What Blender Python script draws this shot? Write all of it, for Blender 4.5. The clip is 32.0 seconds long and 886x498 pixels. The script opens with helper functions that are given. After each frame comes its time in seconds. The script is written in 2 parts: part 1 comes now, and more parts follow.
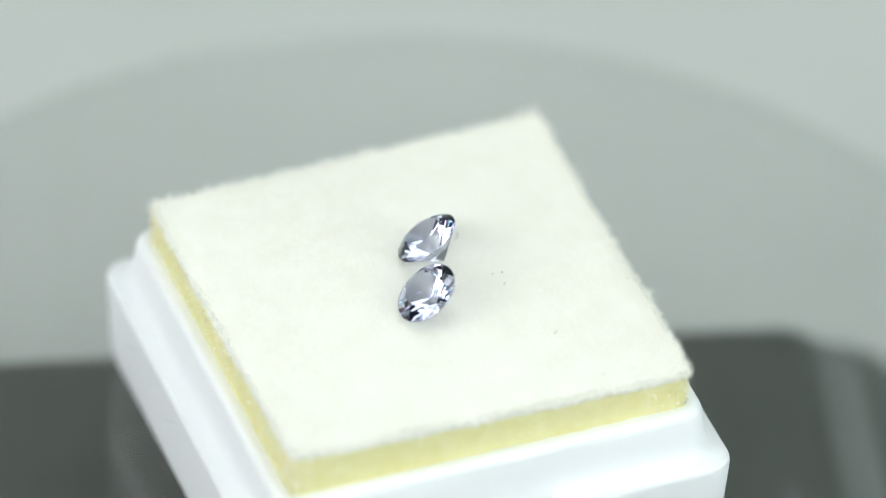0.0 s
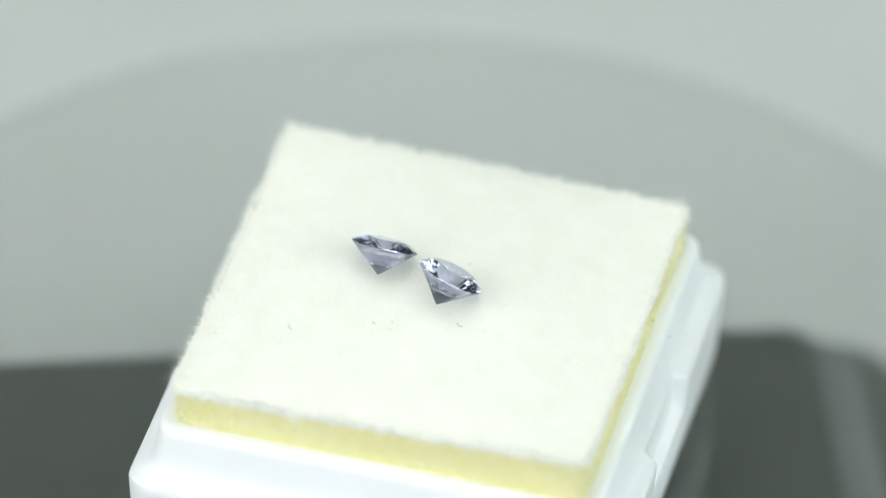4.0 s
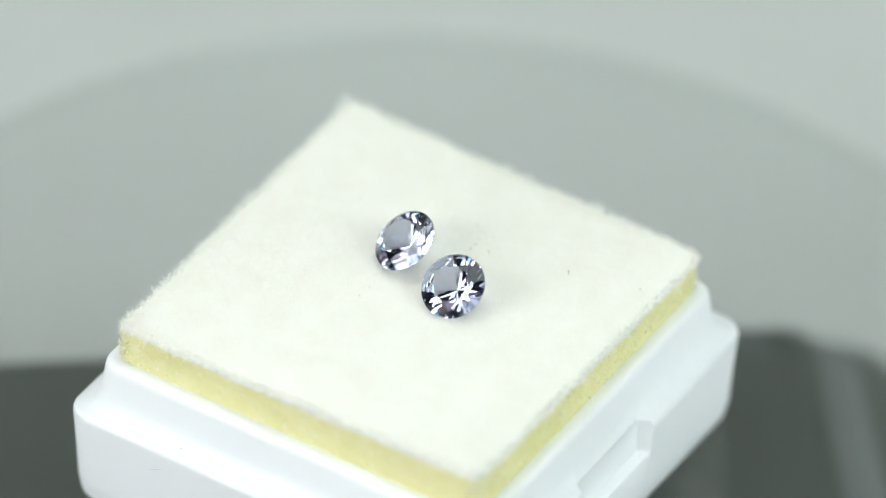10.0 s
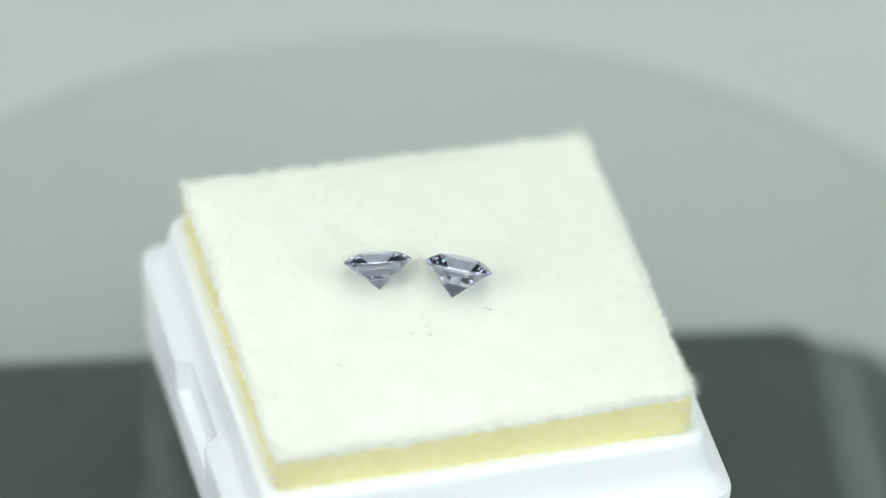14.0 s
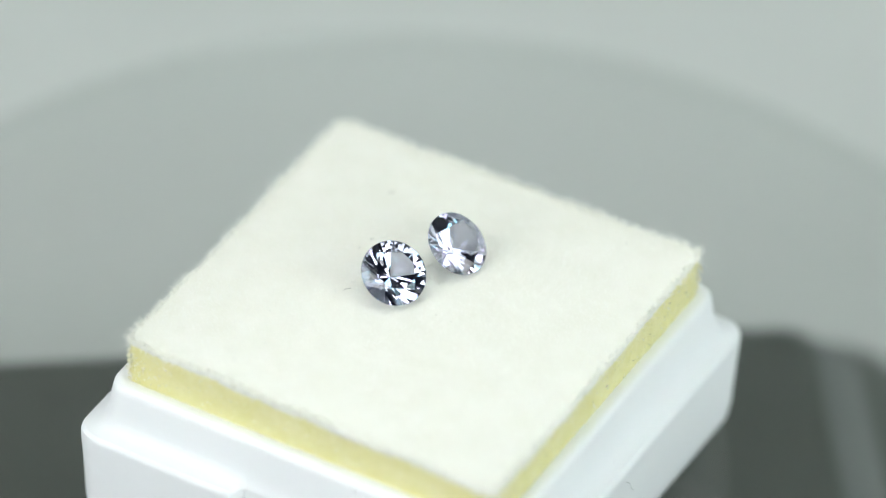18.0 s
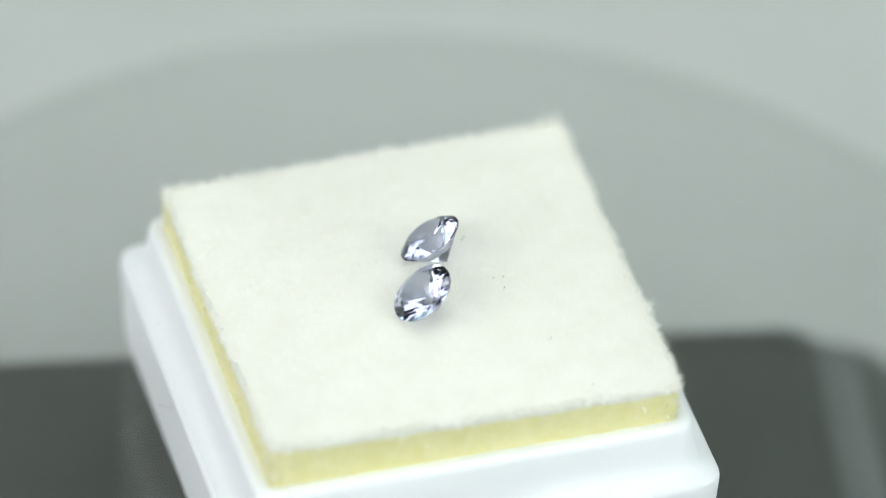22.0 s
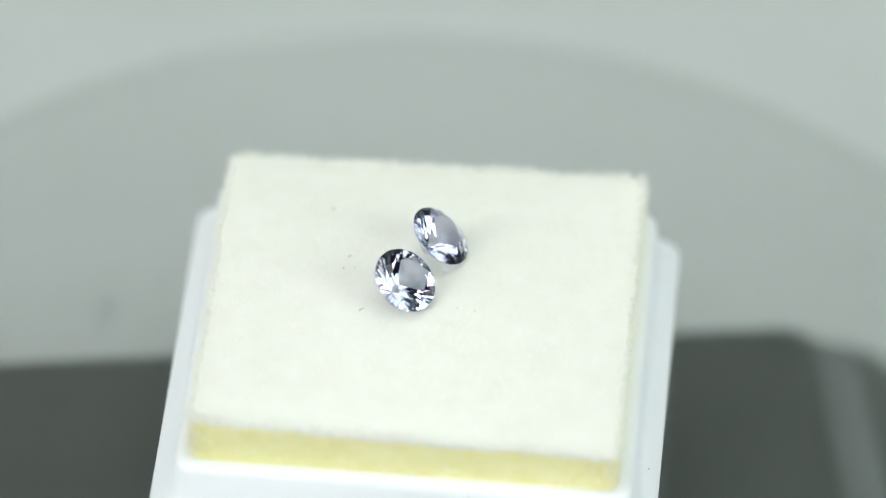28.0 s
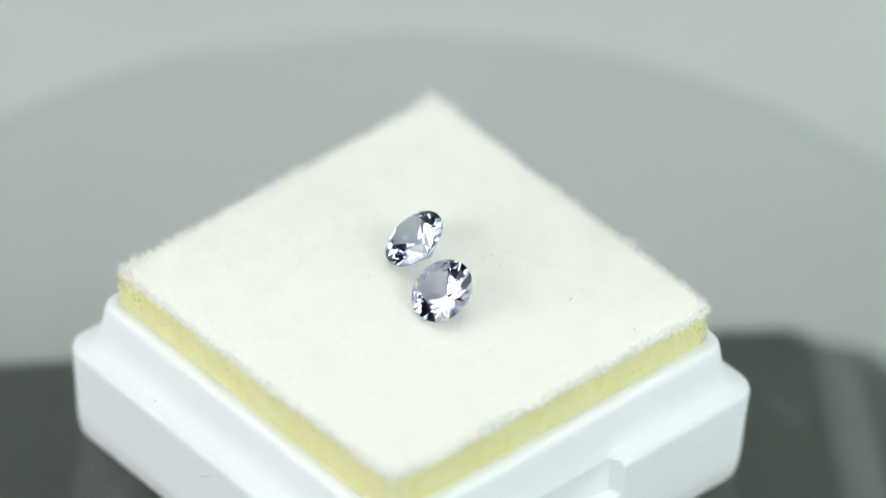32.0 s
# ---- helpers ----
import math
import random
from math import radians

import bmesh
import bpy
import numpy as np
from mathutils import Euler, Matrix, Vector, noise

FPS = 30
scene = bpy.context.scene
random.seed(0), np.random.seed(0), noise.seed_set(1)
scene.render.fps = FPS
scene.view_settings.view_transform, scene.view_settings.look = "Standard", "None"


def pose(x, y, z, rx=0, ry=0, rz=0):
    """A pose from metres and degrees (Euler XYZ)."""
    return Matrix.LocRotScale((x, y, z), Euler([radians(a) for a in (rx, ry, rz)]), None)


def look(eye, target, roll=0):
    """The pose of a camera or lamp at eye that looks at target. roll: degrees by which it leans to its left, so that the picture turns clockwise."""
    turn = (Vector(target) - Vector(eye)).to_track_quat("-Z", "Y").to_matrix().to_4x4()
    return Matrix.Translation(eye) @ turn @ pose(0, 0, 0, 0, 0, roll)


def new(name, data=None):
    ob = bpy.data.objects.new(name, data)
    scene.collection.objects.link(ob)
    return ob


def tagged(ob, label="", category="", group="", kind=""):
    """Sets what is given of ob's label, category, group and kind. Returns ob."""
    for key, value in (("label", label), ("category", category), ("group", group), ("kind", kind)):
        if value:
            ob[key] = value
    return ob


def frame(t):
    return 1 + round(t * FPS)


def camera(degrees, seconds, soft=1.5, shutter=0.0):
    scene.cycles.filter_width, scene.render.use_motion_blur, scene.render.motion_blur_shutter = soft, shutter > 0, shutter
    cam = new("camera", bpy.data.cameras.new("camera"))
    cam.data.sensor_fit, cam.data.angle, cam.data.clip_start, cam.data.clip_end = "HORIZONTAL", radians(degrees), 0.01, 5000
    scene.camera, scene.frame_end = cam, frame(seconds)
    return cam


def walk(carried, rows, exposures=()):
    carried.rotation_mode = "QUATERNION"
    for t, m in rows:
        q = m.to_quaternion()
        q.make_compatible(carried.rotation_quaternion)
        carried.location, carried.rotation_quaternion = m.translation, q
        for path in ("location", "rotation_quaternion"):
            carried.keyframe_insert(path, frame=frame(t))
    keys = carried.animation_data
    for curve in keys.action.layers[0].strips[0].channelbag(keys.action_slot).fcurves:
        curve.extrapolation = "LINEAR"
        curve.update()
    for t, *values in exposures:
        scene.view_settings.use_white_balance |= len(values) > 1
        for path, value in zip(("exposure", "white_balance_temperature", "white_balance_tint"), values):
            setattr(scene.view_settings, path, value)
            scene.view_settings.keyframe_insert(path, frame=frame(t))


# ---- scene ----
# One small product shot: two cut stones on a felt pad in a plastic box on a turning disc.
MM = 0.001
PAD_Z = 0.040            # height of the felt's upper edge over the tabletop
DISC_Z = 0.024           # upper face of the turntable
CASE = (-60.0, 32.6, -62.0, 22.2)  # the motor case's top, mm
CASE_TURN = 7.0
CASE_DOTS = [(-25.2, 17.1, 0.00034)]
BOX_X, BOX_Y = 0.91, 0.06  # the box's centre off the spindle, mm

# ---- camera ----
cam = camera(6.912, 32.0, soft=1.0)
EYE = Vector((0.0, -0.39727, 0.33631 + PAD_Z))
AIM = EYE + 0.5205 * Vector((0.002603, 0.76696, -0.64169))
STAND = look(EYE, AIM, 2.13)
cam.data.dof.use_dof = True
cam.data.dof.focus_distance = 0.5188
cam.data.dof.aperture_fstop = 12.0
walk(cam, [(0.0, STAND), (32.0, STAND)], [(0.0, 0.04), (10.0, 0.02), (20.0, -0.03), (32.0, -0.03)])

# ---- light ----
world = bpy.data.worlds.new("world")
scene.world = world
world.use_nodes = True
world.node_tree.nodes["Background"].inputs[0].default_value = (0.9, 1.0, 0.97, 1)
world.node_tree.nodes["Background"].inputs[1].default_value = 0.05
KEY_GLOW, TOP_GLOW = 4.68, 2.26


# ---- materials ----
def material(name, color, rough=0.5, metal=0.0, **sockets):
    m = bpy.data.materials.new(name)
    m.use_nodes = True
    b = m.node_tree.nodes["Principled BSDF"]
    b.inputs["Base Color"].default_value = (*color, 1)
    b.inputs["Roughness"].default_value = rough
    b.inputs["Metallic"].default_value = metal
    for k, v in sockets.items():
        b.inputs[k.replace("_", " ")].default_value = v
    return m


def vary(m, low, high, scale, detail=4.0, spot=None):
    """Colour from low to high by noise of that many cells a metre."""
    t = m.node_tree
    b = t.nodes["Principled BSDF"]
    co = t.nodes.new("ShaderNodeTexCoord")
    n = t.nodes.new("ShaderNodeTexNoise")
    n.inputs["Scale"].default_value, n.inputs["Detail"].default_value = scale, detail
    t.links.new(co.outputs["Object"], n.inputs["Vector"])
    r = t.nodes.new("ShaderNodeValToRGB")
    r.color_ramp.elements[0].position, r.color_ramp.elements[1].position = 0.3, 0.7
    r.color_ramp.elements[0].color, r.color_ramp.elements[1].color = (*low, 1), (*high, 1)
    t.links.new(n.outputs["Fac"], r.inputs["Fac"])
    out = r.outputs["Color"]
    if spot:
        color, size, share = spot
        s = t.nodes.new("ShaderNodeTexNoise")
        s.inputs["Scale"].default_value, s.inputs["Detail"].default_value = size, 2.0
        t.links.new(co.outputs["Object"], s.inputs["Vector"])
        q = t.nodes.new("ShaderNodeValToRGB")
        q.color_ramp.elements[0].position, q.color_ramp.elements[1].position = share, min(share + 0.1, 1)
        t.links.new(s.outputs["Fac"], q.inputs["Fac"])
        x = t.nodes.new("ShaderNodeMix")
        x.data_type = "RGBA"
        t.links.new(q.outputs["Color"], x.inputs["Factor"])
        t.links.new(out, x.inputs["A"])
        x.inputs["B"].default_value = (*color, 1)
        out = x.outputs["Result"]
    t.links.new(out, b.inputs["Base Color"])
    return m


def relief(m, scale, depth, detail=5.0):
    """Bump from noise: cells a metre, depth in metres."""
    t = m.node_tree
    co = t.nodes.new("ShaderNodeTexCoord")
    n = t.nodes.new("ShaderNodeTexNoise")
    n.inputs["Scale"].default_value, n.inputs["Detail"].default_value = scale, detail
    t.links.new(co.outputs["Object"], n.inputs["Vector"])
    p = t.nodes.new("ShaderNodeBump")
    p.inputs["Strength"].default_value, p.inputs["Distance"].default_value = 1.0, depth
    t.links.new(n.outputs["Fac"], p.inputs["Height"])
    t.links.new(p.outputs["Normal"], t.nodes["Principled BSDF"].inputs["Normal"])
    return m


def cells(m, scale, depth):
    """Bump of open foam cells: so many a metre, depth in metres."""
    t = m.node_tree
    co, v, w, p = (t.nodes.new(k) for k in ("ShaderNodeTexCoord", "ShaderNodeTexVoronoi", "ShaderNodeTexVoronoi", "ShaderNodeBump"))
    add = t.nodes.new("ShaderNodeMath")
    add.operation = "MINIMUM"
    v.inputs["Scale"].default_value, w.inputs["Scale"].default_value = scale, scale * 0.42
    for n in (v, w):
        t.links.new(co.outputs["Object"], n.inputs["Vector"])
    t.links.new(v.outputs["Distance"], add.inputs[0])
    t.links.new(w.outputs["Distance"], add.inputs[1])
    p.inputs["Strength"].default_value, p.inputs["Distance"].default_value = 0.9, depth
    t.links.new(add.outputs[0], p.inputs["Height"])
    t.links.new(p.outputs["Normal"], t.nodes["Principled BSDF"].inputs["Normal"])
    return m


def glow(name, color, strength):
    m = bpy.data.materials.new(name)
    m.use_nodes = True
    t = m.node_tree
    e = t.nodes.new("ShaderNodeEmission")
    e.inputs["Color"].default_value, e.inputs["Strength"].default_value = (*color, 1), strength
    t.links.new(e.outputs[0], t.nodes["Material Output"].inputs["Surface"])
    return m


FELT = relief(vary(material("felt", (0.84, 0.85, 0.74), 0.95), (0.855, 0.85, 0.755), (0.89, 0.885, 0.805), 420), 3000, 0.00002)
FOAM = cells(vary(material("foam", (0.73, 0.70, 0.26), 0.7), (0.82, 0.775, 0.35), (0.88, 0.84, 0.47), 900, spot=((0.66, 0.61, 0.23), 4200, 0.69)), 7500, 0.00005)
# paler than the foam: glints are put into the colour of these flecks
FOAM_GLINT = material("foam_glint", (0.93, 0.91, 0.70), 0.2)
PLASTIC = relief(vary(material("white_plastic", (0.91, 0.935, 0.93), 0.38, Subsurface_Weight=0.15, Subsurface_Radius=(1.0, 1.0, 1.0), Subsurface_Scale=0.0022), (0.905, 0.93, 0.925), (0.92, 0.945, 0.94), 160, spot=((0.88, 0.90, 0.895), 700, 0.74)), 900, 0.00001)
CASE_DARK = vary(material("case_plastic", (0.086, 0.098, 0.082), 0.5), (0.081, 0.092, 0.077), (0.092, 0.104, 0.088), 60)
# case plastic made lighter for the sheen on its bevelled shoulder
CASE_SHEEN = vary(material("case_sheen", (0.16, 0.175, 0.165), 0.4), (0.15, 0.165, 0.155), (0.175, 0.19, 0.18), 60)
PAPER = relief(vary(material("grey_paper", (0.547, 0.575, 0.545), 0.8), (0.527, 0.555, 0.526), (0.572, 0.60, 0.57), 25), 800, 0.0001)
BLACK = vary(material("black_board", (0.03, 0.03, 0.03), 0.7), (0.025, 0.025, 0.025), (0.04, 0.04, 0.04), 40)
METAL = vary(material("lamp_metal", (0.5, 0.5, 0.5), 0.35, 1.0), (0.4, 0.4, 0.4), (0.55, 0.55, 0.55), 30)
WALL = relief(vary(material("wall_paint", (0.20, 0.225, 0.30), 0.9), (0.19, 0.215, 0.285), (0.21, 0.235, 0.315), 2), 60, 0.001)
GREY_WALL = relief(vary(material("grey_wall_paint", (0.36, 0.385, 0.375), 0.9), (0.345, 0.37, 0.36), (0.375, 0.40, 0.39), 2), 60, 0.001)
FLOOR = vary(material("floor_wood", (0.2, 0.14, 0.09), 0.5), (0.16, 0.11, 0.07), (0.24, 0.17, 0.11), 6)
DUST = material("dust", (0.05, 0.05, 0.05), 0.9)
LINT_DIM = vary(material("plate_lint", (0.2, 0.225, 0.23), 0.95), (0.17, 0.19, 0.2), (0.24, 0.26, 0.27), 900)
LINT = vary(material("lint", (0.45, 0.48, 0.46), 0.95), (0.4, 0.43, 0.41), (0.52, 0.55, 0.53), 900)


def panel_glow(name, colors, strength):
    """An emission panel with cool, white and violet patches, added to colour the stones' flashes."""
    m = glow(name, colors[1], strength)
    t = m.node_tree
    co, n, r = (t.nodes.new(k) for k in ("ShaderNodeTexCoord", "ShaderNodeTexNoise", "ShaderNodeValToRGB"))
    n.inputs["Scale"].default_value, n.inputs["Detail"].default_value = 7.0, 1.0
    r.color_ramp.elements[0].position, r.color_ramp.elements[1].position = 0.40, 0.60
    r.color_ramp.elements[0].color, r.color_ramp.elements[1].color = (*colors[0], 1), (*colors[2], 1)
    r.color_ramp.elements.new(0.50).color = (*colors[1], 1)
    t.links.new(co.outputs["Object"], n.inputs["Vector"])
    t.links.new(n.outputs["Fac"], r.inputs["Fac"])
    t.links.new(r.outputs["Color"], t.nodes["Emission"].inputs["Color"])
    return m


KEY_LIGHT = panel_glow("key_light", ((0.38, 0.70, 0.75), (1.30, 1.26, 1.06), (0.98, 0.82, 1.16)), KEY_GLOW * 1.06)
KEY_LIGHT_COOL = panel_glow("key_light_cool", ((0.36, 0.70, 0.75), (1.29, 1.27, 1.07), (0.96, 0.82, 1.16)), KEY_GLOW * 0.96)
TOP_LIGHT = glow("top_light", (0.93, 1.0, 0.97), TOP_GLOW)


def fibre_stuff(name, low, high):
    """Fine fibres that pass as much light as they throw back."""
    m = vary(material(name, low, 0.85), low, high, 300)
    t = m.node_tree
    b = t.nodes["Principled BSDF"]
    through_it, mix = t.nodes.new("ShaderNodeBsdfTranslucent"), t.nodes.new("ShaderNodeMixShader")
    through_it.inputs["Color"].default_value = (*high, 1)
    mix.inputs[0].default_value = 0.35
    t.links.new(b.outputs[0], mix.inputs[1])
    t.links.new(through_it.outputs[0], mix.inputs[2])
    t.links.new(mix.outputs[0], t.nodes["Material Output"].inputs["Surface"])
    return m


NAP = fibre_stuff("nap", (0.957, 0.957, 0.895), (0.978, 0.978, 0.925))


def stone_glass(name, tint, ior):
    m = bpy.data.materials.new(name)
    m.use_nodes = True
    t = m.node_tree
    g = t.nodes.new("ShaderNodeBsdfGlass")
    g.inputs["Color"].default_value, g.inputs["Roughness"].default_value, g.inputs["IOR"].default_value = (*tint, 1), 0.0, ior
    t.links.new(g.outputs[0], t.nodes["Material Output"].inputs["Surface"])
    return m


def clear_plate(name, tint, ior):
    """Clear sheet: see-through, with a mirror gloss that grows with the angle."""
    m = bpy.data.materials.new(name)
    m.use_nodes = True
    t = m.node_tree
    see, gloss, mix, fr, up, add = (t.nodes.new(k) for k in ("ShaderNodeBsdfTransparent", "ShaderNodeBsdfGlossy", "ShaderNodeMixShader", "ShaderNodeLayerWeight", "ShaderNodeMath", "ShaderNodeMath"))
    see.inputs["Color"].default_value = (*tint, 1)
    gloss.inputs["Roughness"].default_value = 0.0
    fr.inputs["Blend"].default_value = 0.5
    up.operation, up.inputs[1].default_value = "POWER", 5.0
    add.inputs[1].default_value = ((ior - 1) / (ior + 1)) ** 2
    t.links.new(fr.outputs["Facing"], up.inputs[0])
    t.links.new(up.outputs[0], add.inputs[0])
    t.links.new(add.outputs[0], mix.inputs[0])
    t.links.new(see.outputs[0], mix.inputs[1])
    t.links.new(gloss.outputs[0], mix.inputs[2])
    t.links.new(mix.outputs[0], t.nodes["Material Output"].inputs["Surface"])
    return m


CLEAR = clear_plate("clear_acrylic", (0.995, 0.997, 0.995), 1.8)
CLEAR_EDGE = clear_plate("clear_acrylic_edge", (0.94, 0.948, 0.945), 1.15)
STONE = stone_glass("pale_blue_stone", (0.88, 0.89, 0.954), 1.69)


# ---- builders ----
def thing(name, label, category, group="", kind="", at=None):
    e = new(name)
    e.empty_display_size = 0.005
    if at is not None:
        e.matrix_basis = at
    return tagged(e, label, category, group, kind)


def mesh_object(name, verts, faces, mat, parent=None, label="", smooth=None):
    d = bpy.data.meshes.new(name)
    d.from_pydata([tuple(v) for v in verts], [], faces)
    d.update()
    d.materials.append(mat)
    if smooth is not None:
        d.polygons.foreach_set("use_smooth", [True] * len(d.polygons))
        d.set_sharp_from_angle(angle=radians(smooth))
    ob = new(name, d)
    if parent:
        ob.parent = parent
    if label:
        ob["label"] = label
    return ob


def part(name, bm, mat, parent=None, label="", smooth=None):
    bmesh.ops.recalc_face_normals(bm, faces=bm.faces)
    d = bpy.data.meshes.new(name)
    bm.to_mesh(d)
    bm.free()
    d.materials.append(mat)
    if smooth is not None:
        d.polygons.foreach_set("use_smooth", [True] * len(d.polygons))
        d.set_sharp_from_angle(angle=radians(smooth))
    ob = new(name, d)
    if parent:
        ob.parent = parent
    if label:
        ob["label"] = label
    return ob


def block(x0, x1, y0, y1, z0, z1, bevel=0.0, segments=2):
    bm = bmesh.new()
    bmesh.ops.create_cube(bm, size=1)
    for v in bm.verts:
        v.co = Vector(((x0 + x1) / 2 + v.co.x * (x1 - x0), (y0 + y1) / 2 + v.co.y * (y1 - y0), (z0 + z1) / 2 + v.co.z * (z1 - z0)))
    if bevel:
        bmesh.ops.bevel(bm, geom=bm.edges[:], offset=bevel, segments=segments, affect="EDGES", profile=0.5)
    return bm


def lathe(profile, n=128):
    """Verts and faces of a turned shape; profile: (radius, height) from the axis out and back to it."""
    verts, faces, rings = [], [], []
    for r, z in profile:
        if r == 0:
            rings.append([len(verts)])
            verts.append((0, 0, z))
        else:
            rings.append(range(len(verts), len(verts) + n))
            verts += [(r * math.cos(2 * math.pi * k / n), r * math.sin(2 * math.pi * k / n), z) for k in range(n)]
    for a, b in zip(rings, rings[1:]):
        for k in range(n):
            j = (k + 1) % n
            if len(a) == 1:
                faces.append((a[0], b[k], b[j]))
            elif len(b) == 1:
                faces.append((a[k], b[0], a[j]))
            else:
                faces.append((a[k], b[k], b[j], a[j]))
    return verts, faces


# ---- setting ----
def slab(name, x0, x1, y0, y1, z0, z1, mat, label, category):
    ob = part(name, block(x0, x1, y0, y1, z0, z1), mat)
    return tagged(ob, label, category, kind="structure")


slab("floor", -1.6, 1.6, -1.6, 0.8, -0.80, -0.75, FLOOR, "dark brown wooden floor under the table", "floor")
# north wall is out of view, set close so the plate mirrors a lit surface
slab("wall_north", -1.6, 1.6, 0.8, 0.9, -0.75, 1.75, GREY_WALL, "unseen grey wall added behind the table for the plate to reflect", "wall")
slab("wall_south", -1.6, 1.6, -1.7, -1.6, -0.75, 1.75, WALL, "plain slate-blue painted wall behind the camera", "wall")
slab("wall_east", 1.6, 1.7, -1.7, 0.9, -0.75, 1.75, WALL, "plain slate-blue painted side wall", "wall")
slab("wall_west", -1.7, -1.6, -1.7, 0.9, -0.75, 1.75, WALL, "plain slate-blue painted side wall", "wall")
slab("ceiling", -1.7, 1.7, -1.7, 0.9, 1.75, 1.85, WALL, "plain slate-blue painted ceiling", "ceiling")


def build_table():
    t = thing("table", "work table with a pale grey paper top", "table")
    part("tabletop", block(-0.6, 0.6, -0.45, 0.5, -0.03, 0.0, 0.003), PAPER, t, smooth=40)
    for x in (-0.55, 0.55):
        for y in (-0.4, 0.45):
            part("leg", block(x - 0.025, x + 0.025, y - 0.025, y + 0.025, -0.75, -0.03, 0.003), METAL, t, smooth=40)


build_table()


# ---- lamps ----
def build_softbox(name, eye, half, mat, label, stand):
    """A square softbox that faces the stage, on a pole to the floor or hung from the ceiling."""
    t = thing(name, label, "lamp", "studio lamps")
    m = look(eye, (0, 0, PAD_Z))

    def piece(n, bm, mt, lab=""):
        bmesh.ops.transform(bm, matrix=m, verts=bm.verts[:])
        return part(n, bm, mt, t, lab, 40)
    piece("diffuser", block(-half, half, -half, half, -0.004, 0.0), mat, "glowing white diffuser")
    bm = bmesh.new()
    h, k = half + 0.006, half * 0.35
    ring = [[bm.verts.new((x * s, y * s, z)) for x, y in ((-1, -1), (1, -1), (1, 1), (-1, 1))] for s, z in ((h, -0.003), (h, 0.001), (k, 0.10))]
    for a, b in zip(ring, ring[1:]):
        for i in range(4):
            bm.faces.new((a[i], a[(i + 1) % 4], b[(i + 1) % 4], b[i]))
    bm.faces.new(ring[2])
    piece("hood", bm, BLACK, "black cloth hood")
    piece("lamp_head", block(-k, k, -k, k, 0.1005, 0.16, 0.006), METAL)
    x, y, z = m @ Vector((0, 0, 0.13))
    z0, z1 = (-0.75, z) if stand else (z, 1.75)
    part("pole", block(x - 0.012, x + 0.012, y - 0.012, y + 0.012, z0, z1, 0.003), METAL, t, smooth=40)
    if stand:
        for a in (0.5, 2.6, 4.7):
            bm = block(0.0, 0.22, -0.012, 0.012, -0.75, -0.735, 0.003)
            bmesh.ops.transform(bm, matrix=Matrix.Translation((x, y, 0)) @ Matrix.Rotation(a, 4, "Z"), verts=bm.verts[:])
            part("foot", bm, METAL, t, smooth=40)


build_softbox("softbox", (-0.59, -0.42, 0.42), 0.28, KEY_LIGHT, "square black softbox on a stand beside the table", True)
build_softbox("softbox", (0.59, -0.42, 0.42), 0.28, KEY_LIGHT_COOL, "square black softbox on a stand beside the table", True)
build_softbox("softbox", (0.0, -0.66, 0.72), 0.14, KEY_LIGHT_COOL, "square black softbox on a stand behind the camera", True)
build_softbox("ceiling_softbox", (0.0, 0.08, 0.74), 0.30, TOP_LIGHT, "square black softbox hung from the ceiling over the table", False)


# ---- the turntable ----
def build_turntable():
    """The clear plate that turns."""
    t = thing("turntable_plate", "clear round acrylic turntable plate under the box", "turntable")
    top = DISC_Z
    v, f = lathe([(0, top - 0.0035), (0.0473, top - 0.0035), (0.0473, top), (0, top)], 192)
    f = [q for q in f if not (192 < max(q) and min(q) >= 1 and max(q) < 385)]
    mesh_object("plate", v, f, CLEAR, t, "clear polished acrylic sheet")
    v, f = lathe([(0.0473, top - 0.0035), (0.0497, top - 0.0035), (0.0500, top - 0.0032), (0.0500, top - 0.0003), (0.0497, top), (0.0473, top)], 192)
    mesh_object("plate_edge", v, f, CLEAR_EDGE, t, "slightly darker cut edge of the sheet", 30)
    v, f = lathe([(0, top - 0.0075), (0.009, top - 0.0075), (0.009, top - 0.0038), (0.0085, top - 0.0036), (0, top - 0.0036)], 48)
    mesh_object("hub", v, f, BLACK, t, "black plastic hub", 30)
    return t


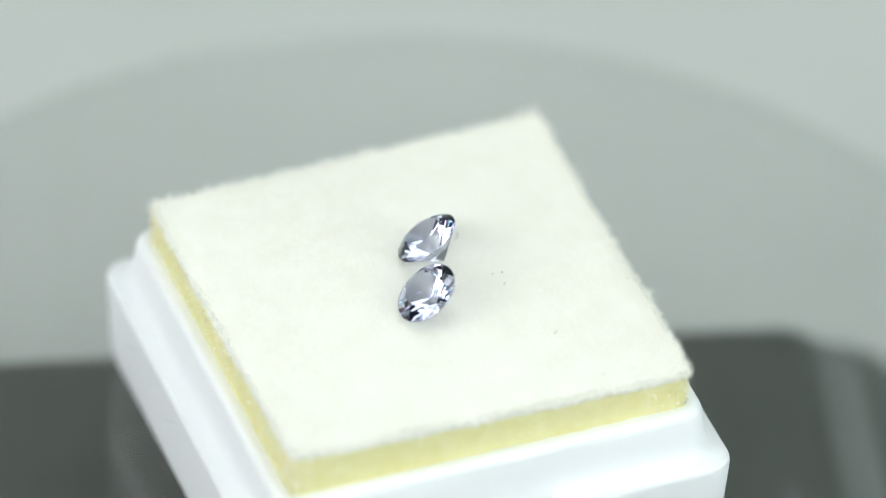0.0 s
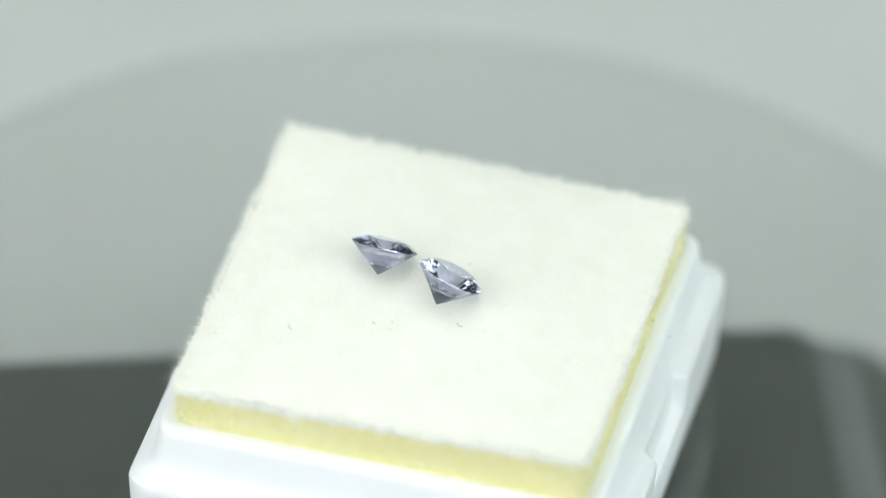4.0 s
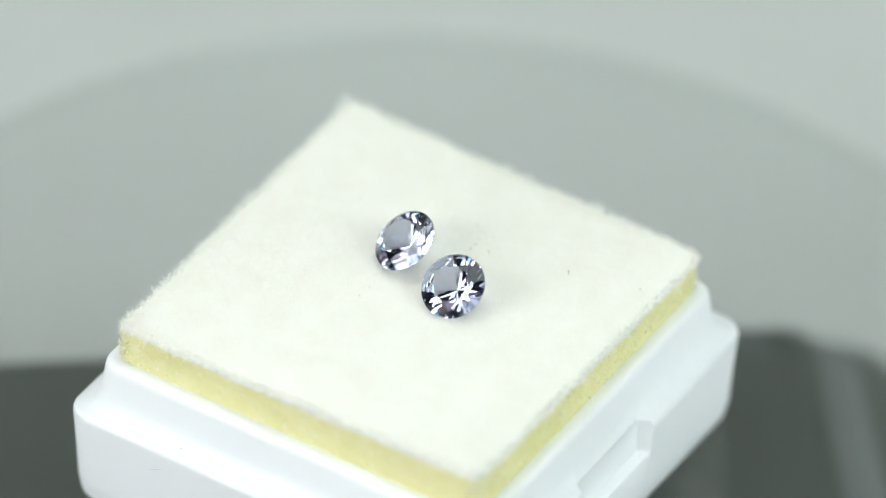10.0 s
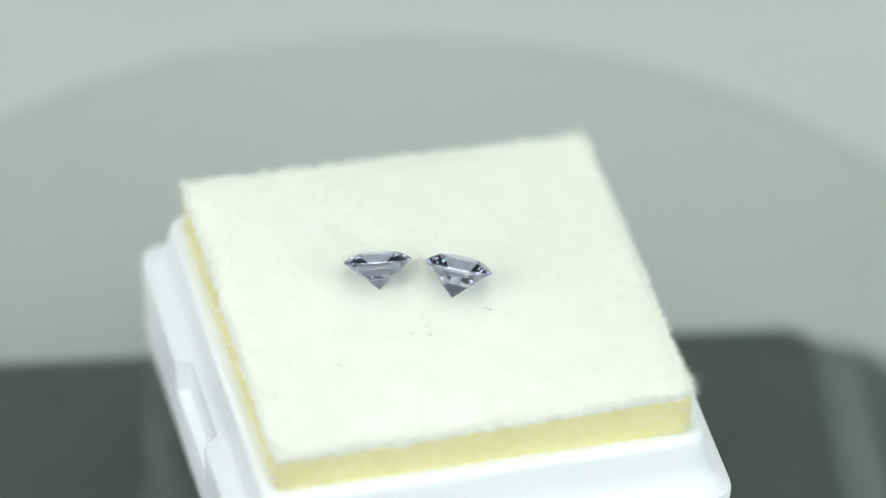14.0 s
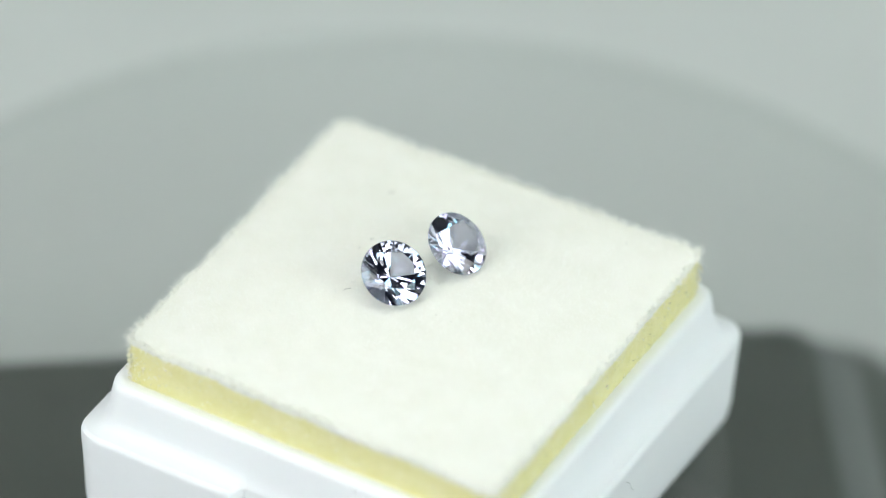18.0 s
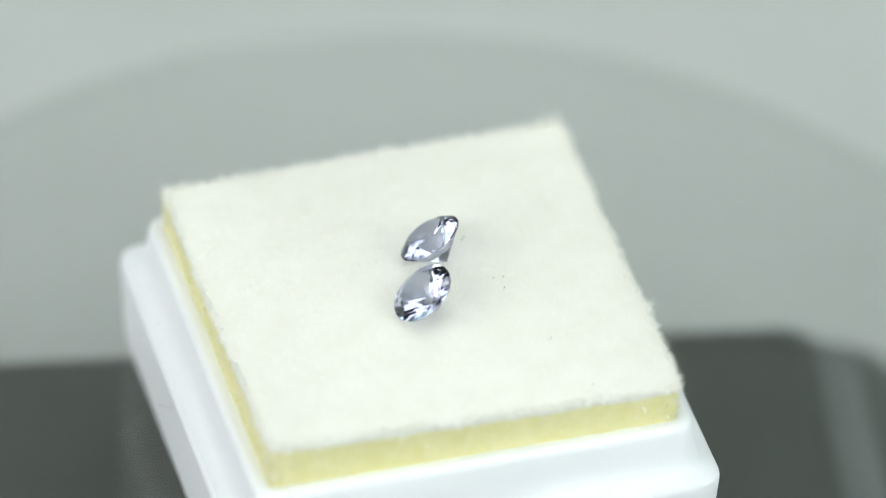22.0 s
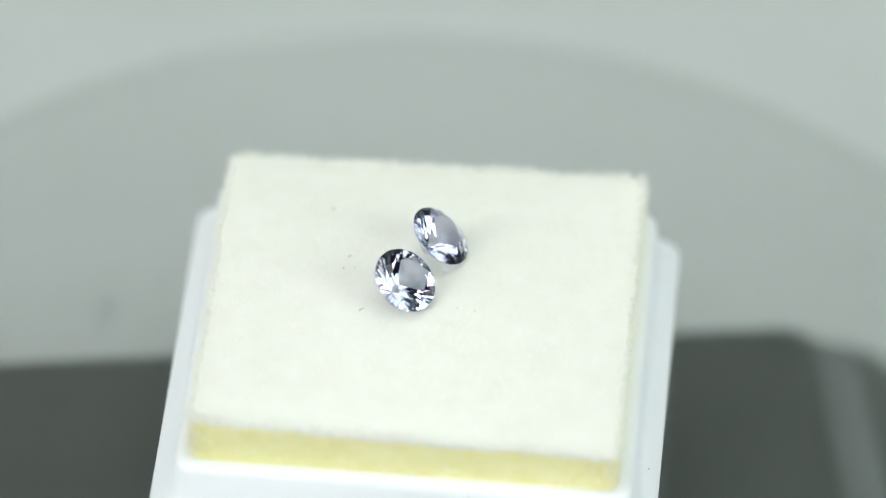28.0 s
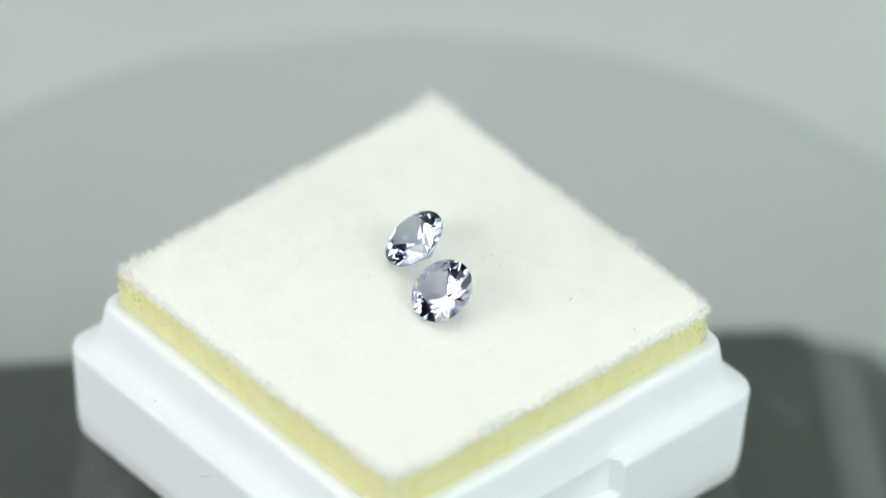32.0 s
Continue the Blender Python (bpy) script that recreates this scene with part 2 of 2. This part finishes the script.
def build_motor():
    """The motor case under the plate, which stands still: flat top, flaring sides, a highlight coloured in round its
    shoulder.
    """
    t = thing("motor_case", "dark grey plastic turntable motor case with a painted highlight on its shoulder", "turntable base", at=Matrix.Rotation(radians(CASE_TURN), 4, "Z"))
    x0, x1, y0, y1 = CASE

    def ring(grow, z, r, n=8):
        pts = []
        for q, (cx, cy) in enumerate(((x1, y1), (x0, y1), (x0, y0), (x1, y0))):
            sx, sy = ((1, 1), (-1, 1), (-1, -1), (1, -1))[q]
            for k in range(n + 1):
                w = math.pi / 2 * (q + k / n)
                pts.append((cx + sx * (grow - r) + r * math.cos(w), cy + sy * (grow - r) + r * math.sin(w), z))
        return pts
    z = (DISC_Z - 0.0075) / MM
    v, f = loft([ring(-1.2, z - 1.2, 2.2), ring(-0.2, z - 0.9, 2.6), ring(-0.45, z - 0.5, 2.6), ring(-0.95, z - 0.2, 2.5), ring(-1.6, z - 0.05, 2.4), ring(-2.4, z, 2.2)], True, True)
    mesh_object("case_top", v, f, CASE_DARK, t, "dark grey plastic top", 30)
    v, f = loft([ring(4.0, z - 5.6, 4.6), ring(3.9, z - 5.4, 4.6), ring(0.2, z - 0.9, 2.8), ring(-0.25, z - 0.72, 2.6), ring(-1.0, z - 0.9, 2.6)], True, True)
    mesh_object("shoulder", v, f, CASE_SHEEN, t, "grey plastic shoulder with its highlight painted in", 30)
    v, f = loft([ring(9.5, 0, 7), ring(9.5, 4.0, 7), ring(8.5, z - 9.8, 6.5), ring(4.1, z - 5.5, 4.7), ring(3.2, z - 5.55, 4.6)], True, True)
    mesh_object("case_body", v, f, CASE_DARK, t, "dark grey plastic body", 30)
    for x, y, r in CASE_DOTS:
        v, f = lathe([(0, -0.0002), (r, -0.0002), (r, 0.0001), (0, 0.0002)], 16)
        ob = mesh_object("screw", v, f, BLACK, t, "black screw head")
        ob.location = (x * MM, y * MM, z * MM)
    return t


# ---- the box ----
def square_ring(a, r, z, notch=None, n=8):
    """Points round a square of half side a with corner radius r; notch: half side at the cut-outs on both x sides."""
    pts = []
    cut = 4.3

    def side(x, s):
        steps = (-0.9, -0.5, -0.35, -0.2, 0.0, 0.2, 0.35, 0.8)
        for y in [-cut + d for d in steps] + [cut - d for d in reversed(steps)]:
            blend = min(1.0, max(0.0, (cut + 0.45 - abs(y)) / 0.75))
            blend = blend * blend * (3 - 2 * blend)
            pts.append(((x + (notch - x) * blend if notch else x) * s, y * s, z))
    for q, (sx, sy) in enumerate(((1, 1), (-1, 1), (-1, -1), (1, -1))):
        if q == 0:
            side(a, 1)
        if q == 2:
            side(a, -1)
        cx, cy = sx * (a - r), sy * (a - r)
        for k in range(n + 1):
            w = math.pi / 2 * (q + k / n)
            pts.append((cx + r * math.cos(w), cy + r * math.sin(w), z))
    return pts


def loft(rings, close_start=False, close_end=False):
    verts, faces = [], []
    n = len(rings[0])
    for r in rings:
        verts += r
    for i in range(len(rings) - 1):
        for k in range(n):
            j = (k + 1) % n
            faces.append((i * n + k, i * n + j, (i + 1) * n + j, (i + 1) * n + k))
    if close_start:
        faces.append(tuple(reversed(range(n))))
    if close_end:
        faces.append(tuple((len(rings) - 1) * n + k for k in range(n)))
    return [Vector(v) * MM for v in verts], faces


def build_box():
    t = thing("gem_box", "small white plastic gem box with a stepped collar on the turntable", "gem box")
    R = square_ring
    flush = 16.7
    rings = [R(16.4, 1.2, -15.98), R(16.95, 1.5, -15.75), R(17.3, 1.7, -15.2), R(17.5, 1.8, -13.9), R(17.62, 1.8, -10.85), R(17.63, 1.8, -10.5, 17.5), R(17.64, 1.8, -10.3, 17.1), R(17.65, 1.8, -10.15, flush + 0.1), R(17.67, 1.8, -9.8, flush),
             R(17.74, 1.8, -8.3, flush), R(17.76, 1.8, -7.85, flush), R(17.7, 1.8, -7.55, flush), R(17.5, 1.8, -7.35, flush - 0.01),
             R(17.1, 1.75, -7.2, flush - 0.05), R(16.75, 1.7, -7.0, 16.55), R(16.5, 1.65, -6.7, 16.42), R(16.32, 1.6, -6.2, 16.3), R(16.2, 1.6, -5.5, 16.19), R(16.05, 1.6, -4.1), R(15.97, 1.55, -3.72), R(15.8, 1.5, -3.48), R(15.55, 1.4, -3.38),
             R(15.2, 0.9, -3.40), R(14.82, 0.4, -3.5), R(14.7, 0.4, -4.4), R(14.75, 0.4, -14.5)]
    for name, a, b in (("foot", 0, 4), ("collar", 3, 13), ("rim_wall", 12, len(rings))):
        v, f = loft(rings[a:b], True, True)
        mesh_object(name, v, f, PLASTIC, t, smooth=35)
    return t


# ---- the pad ----
FELT_HALF = 14.78
FELT_SHIFT = Vector((-0.08, -0.04, 0))


def felt_height(x, y):
    d = max(abs(x), abs(y)) / FELT_HALF
    dome = 0.92 * (1 - (x / FELT_HALF) ** 2) * (1 - (y / FELT_HALF) ** 2)
    n = noise.noise((x * 0.35, y * 0.35, 3.0)) * 0.10 + noise.noise((x * 1.3, y * 1.3, 7.0)) * 0.05
    return dome + n - 0.30 * x * y / FELT_HALF ** 2 - 0.12 * max(0.0, (d - 0.93) / 0.07) ** 2


def felt_edge(x, y):
    """The wavering cut edge of the felt."""
    return 1 + 0.008 * noise.noise((x * 0.5, y * 0.5, 11.0)) + 0.004 * noise.noise((x * 2.1, y * 2.1, 5.0))


def round_corner(x, y, r=0.55):
    """Pulls what lies outside the felt's rounded corner onto its arc."""
    c = FELT_HALF - r
    ax, ay = abs(x) - c, abs(y) - c
    if ax > 0 and ay > 0:
        k = max(ax, ay) / math.hypot(ax, ay)
        return math.copysign(c + ax * k, x), math.copysign(c + ay * k, y)
    return x, y


def build_pad():
    t = thing("foam_pad", "cream felt-topped yellow foam pad in the white box", "pad")
    n = 72
    verts, faces = [], []
    for i in range(n + 1):
        for j in range(n + 1):
            x, y = (2 * i / n - 1) * FELT_HALF, (2 * j / n - 1) * FELT_HALF
            z = felt_height(x, y)
            if max(abs(x), abs(y)) > FELT_HALF * 0.98:
                k = felt_edge(x, y)
                x, y = x * k, y * k
            x, y = round_corner(x, y)
            verts.append((Vector((x, y, z)) + FELT_SHIFT) * MM)
    for i in range(n):
        for j in range(n):
            a = i * (n + 1) + j
            faces.append((a, a + n + 1, a + n + 2, a + 1))
    loop = [i * (n + 1) for i in range(n)] + [n * (n + 1) + j for j in range(n)] + [i * (n + 1) + n for i in range(n, 0, -1)] + [j for j in range(n, 0, -1)]
    m = len(loop)
    rims = [loop]
    for grow, drop in ((0.13, 0.05), (0.20, 0.16), (0.22, 0.30), (0.20, 0.44), (0.15, 0.55), (0.0, 0.62)):
        rim = []
        for k in loop:
            p = verts[k]
            u = min(abs(p.x), abs(p.y)) / (FELT_HALF * MM)
            w = 0.20 * noise.noise((p.x * 330, p.y * 330, 2.0)) + 0.12 * noise.noise((p.x * 1100, p.y * 1100, 9.0))
            g = 1 + grow / FELT_HALF
            rim.append(len(verts))
            verts.append(Vector((p.x * g, p.y * g, p.z - drop * (1 - 0.45 * u ** 3 + 0.8 * w) * MM)))
        rims.append(rim)
    for a, b in zip(rims, rims[1:]):
        for k in range(m):
            j = (k + 1) % m
            faces.append((a[k], b[k], b[j], a[j]))
    mesh_object("felt_sheet", verts, faces, FELT, t, "cream napped felt", 60)

    # foam core
    rings = []
    levels = [-8.0, -4.8, -4.2, -3.9, -3.6, -3.3, -3.0, -2.7, -2.4, -2.1, -1.8, -1.5, -1.2, -0.9, -0.6, -0.45]
    per = 90
    for z in levels:
        ring = []
        for s in range(4):
            for k in range(per):
                u = (2 * k / per - 1)
                x, y = ((u, -1), (1, u), (-u, 1), (-1, -u))[s]
                c = 1 - 0.010 * max(0.0, abs(u) - 0.95) / 0.05
                x, y = x * 14.87 * c, y * 14.87 * c
                d = 1 + 0.0045 * noise.noise((x * 1.1, y * 1.1, z * 1.1)) + 0.006 * noise.noise((x * 3.7, y * 3.7, z * 3.7))
                ring.append((x * d, y * d, z - (0.30 * x * y / FELT_HALF ** 2 if z > -3.7 else 0.0)))
        rings.append(ring)
    v, f = loft(rings, True, True)
    mesh_object("foam_core", v, f, FOAM, t, "yellow open-cell foam", 80)

    # pale flecks that stand for glints on the foam's cut sides, most of them near the corners
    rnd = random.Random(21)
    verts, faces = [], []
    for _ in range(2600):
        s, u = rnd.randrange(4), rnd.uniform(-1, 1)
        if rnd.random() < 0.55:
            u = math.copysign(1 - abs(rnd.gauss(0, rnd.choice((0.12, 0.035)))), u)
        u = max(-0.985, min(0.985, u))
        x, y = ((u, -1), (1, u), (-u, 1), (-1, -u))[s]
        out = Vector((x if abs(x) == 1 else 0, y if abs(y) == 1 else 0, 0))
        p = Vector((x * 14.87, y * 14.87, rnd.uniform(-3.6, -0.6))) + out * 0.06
        a = len(verts)
        for _ in range(3):
            verts.append((p + Vector((rnd.gauss(0, 1), rnd.gauss(0, 1), rnd.gauss(0, 1))) * rnd.uniform(0.03, 0.13) * (1.7 if rnd.random() < 0.06 else 1)) * MM)
        faces.append((a, a + 1, a + 2))
    tagged(mesh_object("foam_glints", verts, faces, FOAM_GLINT, t, "tiny pale flecks painted as glints on the foam's cut sides"), kind="stuff")

    # fibres of the nap: a short pile over the sheet, and a fray of tufts round its cut edge
    rnd = np.random.default_rng(7)

    def fibres(root, way, length, width):
        """Bent ribbons from their roots, in mm."""
        count = len(root)
        way = way / np.linalg.norm(way, axis=1)[:, None]
        side = np.cross(way, rnd.normal((0, -0.2, 1), 0.35, (count, 3)))
        side *= (width / np.linalg.norm(side, axis=1))[:, None]
        bend = rnd.uniform((-1, -1, -0.8), (1, 1, 0.3), (count, 3)) * 0.4 * length[:, None]
        mid = root + way * 0.55 * length[:, None] + bend * 0.3
        tip = root + way * length[:, None] + bend
        return np.stack((root - side, root + side, mid + side * 0.8, mid - side * 0.8, tip), 1).reshape(-1, 3)

    pile = 110000
    xy = rnd.uniform(-FELT_HALF, FELT_HALF, (pile, 2))
    root = np.array([(x, y, felt_height(x, y) - 0.06) for x, y in xy.tolist()])
    brush = np.array([(noise.noise((x * 0.3, y * 0.3, 21.0)), noise.noise((x * 0.3, y * 0.3, 33.0)), 0.0) for x, y in xy.tolist()])
    clump = np.array([noise.noise((x * 1.7, y * 1.7, 41.0)) for x, y in xy.tolist()])
    way = brush * 0.9 + rnd.normal((0, 0, 0.75), (0.5, 0.5, 0.15), (pile, 3))
    points = [fibres(root, way, rnd.uniform(0.13, 0.36, pile) * (1 + 0.5 * clump), rnd.uniform(0.006, 0.012, pile))]

    tufts = []
    for _ in range(3000):
        s, u = int(rnd.integers(4)), rnd.uniform(-1, 1)
        x, y = ((u, -1), (1, u), (-u, 1), (-1, -u))[s]
        out = np.array((x if abs(x) == 1 else 0, y if abs(y) == 1 else 0, 0.0))
        if abs(u) > 0.95:
            out = np.array((x, y, 0.0)) / math.hypot(x, y)
        x, y = x * FELT_HALF, y * FELT_HALF
        k = felt_edge(x, y)
        rx, ry = round_corner(x * k, y * k)
        drop = rnd.uniform(-0.03, 0.28)
        bulge = 0.20 * math.sin(math.pi * min(1.0, max(0.0, drop + 0.03) / 0.6))
        lift = rnd.normal(0.70, 0.30) - 1.2 * drop
        n = int(rnd.integers(4, 13))
        root = np.array((rx, ry, felt_height(x, y) - drop)) + out * (bulge - 0.08) + rnd.normal(0, 0.07, (n, 3))
        way = out * rnd.uniform(0.3, 1.0) + np.array((0, 0, lift)) + rnd.normal(0, 0.35, 3) + rnd.normal(0, 0.28, (n, 3))
        long = 0.70 + 0.40 * max(0.0, noise.noise((x * 0.4, y * 0.4, 1.0))) + 0.25 * max(0.0, abs(u) - 0.8) / 0.2
        long *= 1 - 0.55 * min(1.0, max(0.0, drop) / 0.6)
        tufts.append((root, way, rnd.uniform(0.35, 1.0, n) * long * rnd.choice((0.8, 1.0, 1.5), p=(0.5, 0.38, 0.12)), rnd.uniform(0.008, 0.017, n)))
    points.append(fibres(*(np.concatenate(q) for q in zip(*tufts))))
    co = (np.concatenate(points) + np.array(FELT_SHIFT)) * MM
    count = len(co) // 5
    at = (np.arange(count) * 5)[:, None]
    d = bpy.data.meshes.new("nap")
    d.vertices.add(len(co))
    d.vertices.foreach_set("co", co.ravel())
    d.loops.add(count * 7)
    d.loops.foreach_set("vertex_index", (at + np.array((0, 1, 2, 3, 3, 2, 4))).ravel())
    d.polygons.add(count * 2)
    d.polygons.foreach_set("loop_start", ((np.arange(count) * 7)[:, None] + np.array((0, 4))).ravel())
    d.update(calc_edges=True)
    d.materials.append(NAP)
    nap = new("nap", d)
    nap.parent = t
    tagged(nap, "fine cream fibres standing off the felt", kind="stuff")
    return t


# ---- the stones ----
def brilliant(diameter, pavilion, top, rt):
    """A round brilliant cut, its girdle at the origin, table up."""
    bm = bmesh.new()
    bmesh.ops.create_cone(bm, cap_ends=True, segments=96, radius1=1, radius2=1, depth=3)
    g = 0.018
    planes = []
    crown, star, upper, pav, lower = (radians(a) for a in (top, top * 0.6, top + 5, pavilion, pavilion + 0.95))
    zt = g + math.tan(crown) * (1 - rt)
    planes.append((Vector((0, 0, zt)), Vector((0, 0, 1))))

    def facet(az, slope, r, z, sign):
        w = radians(az)
        planes.append((Vector((r * math.cos(w), r * math.sin(w), z)), Vector((math.sin(slope) * math.cos(w), math.sin(slope) * math.sin(w), sign * math.cos(slope)))))
    for k in range(8):
        facet(45 * k, crown, 1, g, 1)
        facet(45 * k + 22.5, star, rt * math.cos(radians(22.5)), zt, 1)
        facet(45 * k, pav, 1, -g, -1)
    for k in range(16):
        facet(22.5 * k + 11.25, upper, math.cos(radians(11.25)), g + 0.006, 1)
        facet(22.5 * k + 11.25, lower, math.cos(radians(11.25)), -g - 0.006, -1)
    for co, no in planes:
        cut = bmesh.ops.bisect_plane(bm, geom=bm.verts[:] + bm.edges[:] + bm.faces[:], dist=1e-6, plane_co=co, plane_no=no, clear_outer=True)
        edges = [e for e in cut["geom_cut"] if isinstance(e, bmesh.types.BMEdge)]
        if edges:
            bmesh.ops.contextual_create(bm, geom=edges)
    bmesh.ops.remove_doubles(bm, verts=bm.verts[:], dist=1e-5)
    bmesh.ops.scale(bm, vec=Vector((1, 1, 1)) * diameter / 2 * MM, verts=bm.verts[:])
    return bm


def gem_pose(x, y, z, tilt, azimuth, spin):
    """Place in mm over the spindle; the table leans by tilt towards azimuth."""
    return Matrix.Translation(Vector((x, y, z)) * MM + Vector((0, 0, PAD_Z))) @ Matrix.Rotation(radians(azimuth), 4, "Z") @ Matrix.Rotation(radians(tilt), 4, "Y") @ Matrix.Rotation(radians(spin), 4, "Z")


def build_gem(label, diameter, pavilion, top, rt):
    """pavilion, top: slopes of the main facets below and above the girdle; rt: the table's radius over the girdle's."""
    ob = part("gemstone", brilliant(diameter, pavilion, top, rt), STONE)
    return tagged(ob, label, "gemstone", "pair of cut stones")


# ---- dust ----
def build_dust(kind, length, rnd):
    """A short bent thread or a grain, in mm."""
    bm = bmesh.new()
    if kind == "grain":
        bmesh.ops.create_icosphere(bm, subdivisions=1, radius=length * MM)
        for v in bm.verts:
            v.co *= rnd.uniform(0.6, 1.2)
        return bm
    pts = [Vector((length * (k / 6 - 0.5), 0.18 * length * math.sin(k * 0.9), 0.04)) * MM for k in range(7)]
    rings = []
    for p in pts:
        rings.append([bm.verts.new(p + Vector((0, 0.016 * math.cos(a), 0.016 * math.sin(a))) * MM) for a in (0, 2.1, 4.2)])
    for a, b in zip(rings, rings[1:]):
        for k in range(3):
            bm.faces.new((a[k], a[(k + 1) % 3], b[(k + 1) % 3], b[k]))
    return bm


SPECKS = [(-0.9, -4.96, "grain", 0.05), (3.73, -4.03, "thread", 0.6), (2.7, -3.2, "grain", 0.03), (-2.12, -5.4, "thread", 0.32), (-3.5, -14.3, "grain", 0.035),
          (-2.1, -14.4, "grain", 0.035), (-1.46, -7.0, "grain", 0.025), (2.75, 2.69, "grain", 0.035), (-0.85, -5.7, "grain", 0.055), (2.82, 3.91, "grain", 0.03),
          (-7.78, -7.1, "thread", 0.5), (-12.7, -8.8, "grain", 0.04), (-8.6, 1.2, "grain", 0.03), (-11.8, 10.0, "grain", 0.04), (12.05, 2.85, "grain", 0.03)]

build_motor()
turntable = build_turntable()
gem_box = build_box()
foam_pad = build_pad()
gem_a = build_gem("pale lavender-blue round brilliant-cut stone leaning on the felt", 4.80, 42.9, 32, 0.60)
gem_b = build_gem("pale blue-grey round brilliant-cut stone lying tilted on the felt", 4.78, 40.2, 27, 0.57)

ON_BOX = Matrix.Translation((BOX_X * MM, BOX_Y * MM, PAD_Z))
MOVING = [(turntable, Matrix.Identity(4)), (gem_box, ON_BOX), (foam_pad, ON_BOX),
          (gem_a, gem_pose(2.277, -1.109, 2.774, 35.1, 58.1, 4)), (gem_b, gem_pose(-3.117, 0.958, 2.564, 36.5, 84.8, 12))]

dust_rnd = random.Random(3)
for sx, sy, kind, size in SPECKS:
    name = "dust_grain" if kind == "grain" else "dust_thread"
    ob = tagged(part(name, build_dust(kind, size, dust_rnd), DUST), "tiny dark speck of dust on the cream felt", "dust", "dust on the felt")
    z = felt_height(sx - BOX_X, sy - BOX_Y)
    MOVING.append((ob, Matrix.Translation(Vector((sx, sy, z + 0.12)) * MM + Vector((0, 0, PAD_Z))) @ Matrix.Rotation(dust_rnd.uniform(0, 6), 4, "Z")))


def build_lint(rnd, count, spread, length):
    """A loose tangle of fine fibres, in mm."""
    verts, faces = [], []
    for _ in range(count):
        p = Vector((rnd.gauss(0, spread), rnd.gauss(0, spread * 0.6), rnd.uniform(0.02, spread * 0.5)))
        way = Vector((rnd.uniform(-1, 1), rnd.uniform(-1, 1), rnd.uniform(-0.2, 0.3))).normalized()
        for _ in range(4):
            nxt = p + way * length / 4
            nxt.z = max(nxt.z, 0.02)
            side = way.cross(Vector((0, 0, 1))).normalized() * 0.02
            up = Vector((0, 0, 0.02))
            a = len(verts)
            verts += [(p - side) * MM, (p + side) * MM, (p + up) * MM, (nxt - side) * MM, (nxt + side) * MM, (nxt + up) * MM]
            faces += [(a, a + 1, a + 4, a + 3), (a + 1, a + 2, a + 5, a + 4), (a + 2, a, a + 3, a + 5)]
            p, way = nxt, (way + Vector((rnd.gauss(0, 0.5), rnd.gauss(0, 0.5), rnd.gauss(0, 0.2)))).normalized()
    return verts, faces


for lx, ly, count, spread, length in ((-13.3, -24.1, 34, 0.95, 1.1), (20.5, 8.5, 4, 0.08, 0.2), (-17.5, -20.5, 10, 0.15, 0.4)):
    v, f = build_lint(dust_rnd, count, spread, length)
    ob = tagged(mesh_object("lint", v, f, LINT_DIM), "pale tuft of lint lying on the clear plate", "lint", "lint on the plate")
    MOVING.append((ob, Matrix.Translation((lx * MM, ly * MM, DISC_Z))))

# hairs and grains that cling to the box: place from its centre, turn, length
for hx, hy, hz, turn, size, mat, name in ((0.9, 18.2, -8.6, 80, 1.1, LINT, "hair"), (9.5, 18.1, -8.9, 60, 0.8, LINT, "hair"), (16.6, 11.4, -7.05, 0, 0.05, DUST, "dust_grain"),
                                          (16.0, 4.5, -3.9, 40, 0.8, DUST, "hair"), (-16.9, 9.0, -7.1, 20, 0.04, DUST, "dust_grain"), (8.2, 16.95, -7.1, 0, 0.045, DUST, "dust_grain")):
    ob = tagged(part(name, build_dust("thread" if name == "hair" else "grain", size, dust_rnd), mat), "fine hair clinging to the white box" if name == "hair" else "tiny dark grain on the white box", "dust", "dust on the box")
    MOVING.append((ob, ON_BOX @ Matrix.Translation(Vector((hx, hy, hz)) * MM) @ Matrix.Rotation(radians(turn), 4, "Z")))


# ---- the turn ----
TURN = [(0.0, 472.0), (0.5, 456.5), (1.0, 441.3), (1.5, 425.9), (2.0, 410.4), (2.5, 394.6), (3.0, 378.6), (3.5, 362.5), (4.0, 346.2), (5.0, 313.7), (6.0, 280.8), (7.0, 247.5),
        (8.0, 214.7), (9.0, 181.7), (10.0, 148.6), (11.0, 115.1), (12.0, 81.6), (13.0, 48.3), (14.0, 15.2), (15.0, -18.0), (16.0, -51.8), (17.0, -85.5), (18.0, -118.8),
        (19.0, -152.2), (20.0, -186.1), (21.0, -219.7), (22.0, -252.8), (23.0, -286.2), (24.0, -320.2), (25.0, -354.4), (26.0, -387.6), (27.0, -420.6), (28.0, -453.6),
        (29.0, -487.5), (30.0, -521.3), (31.0, -554.7), (32.0, -587.7)]


def motions():
    for ob, base in MOVING:
        walk(ob, [(t, Matrix.Rotation(radians(a), 4, "Z") @ base) for t, a in TURN])


motions()
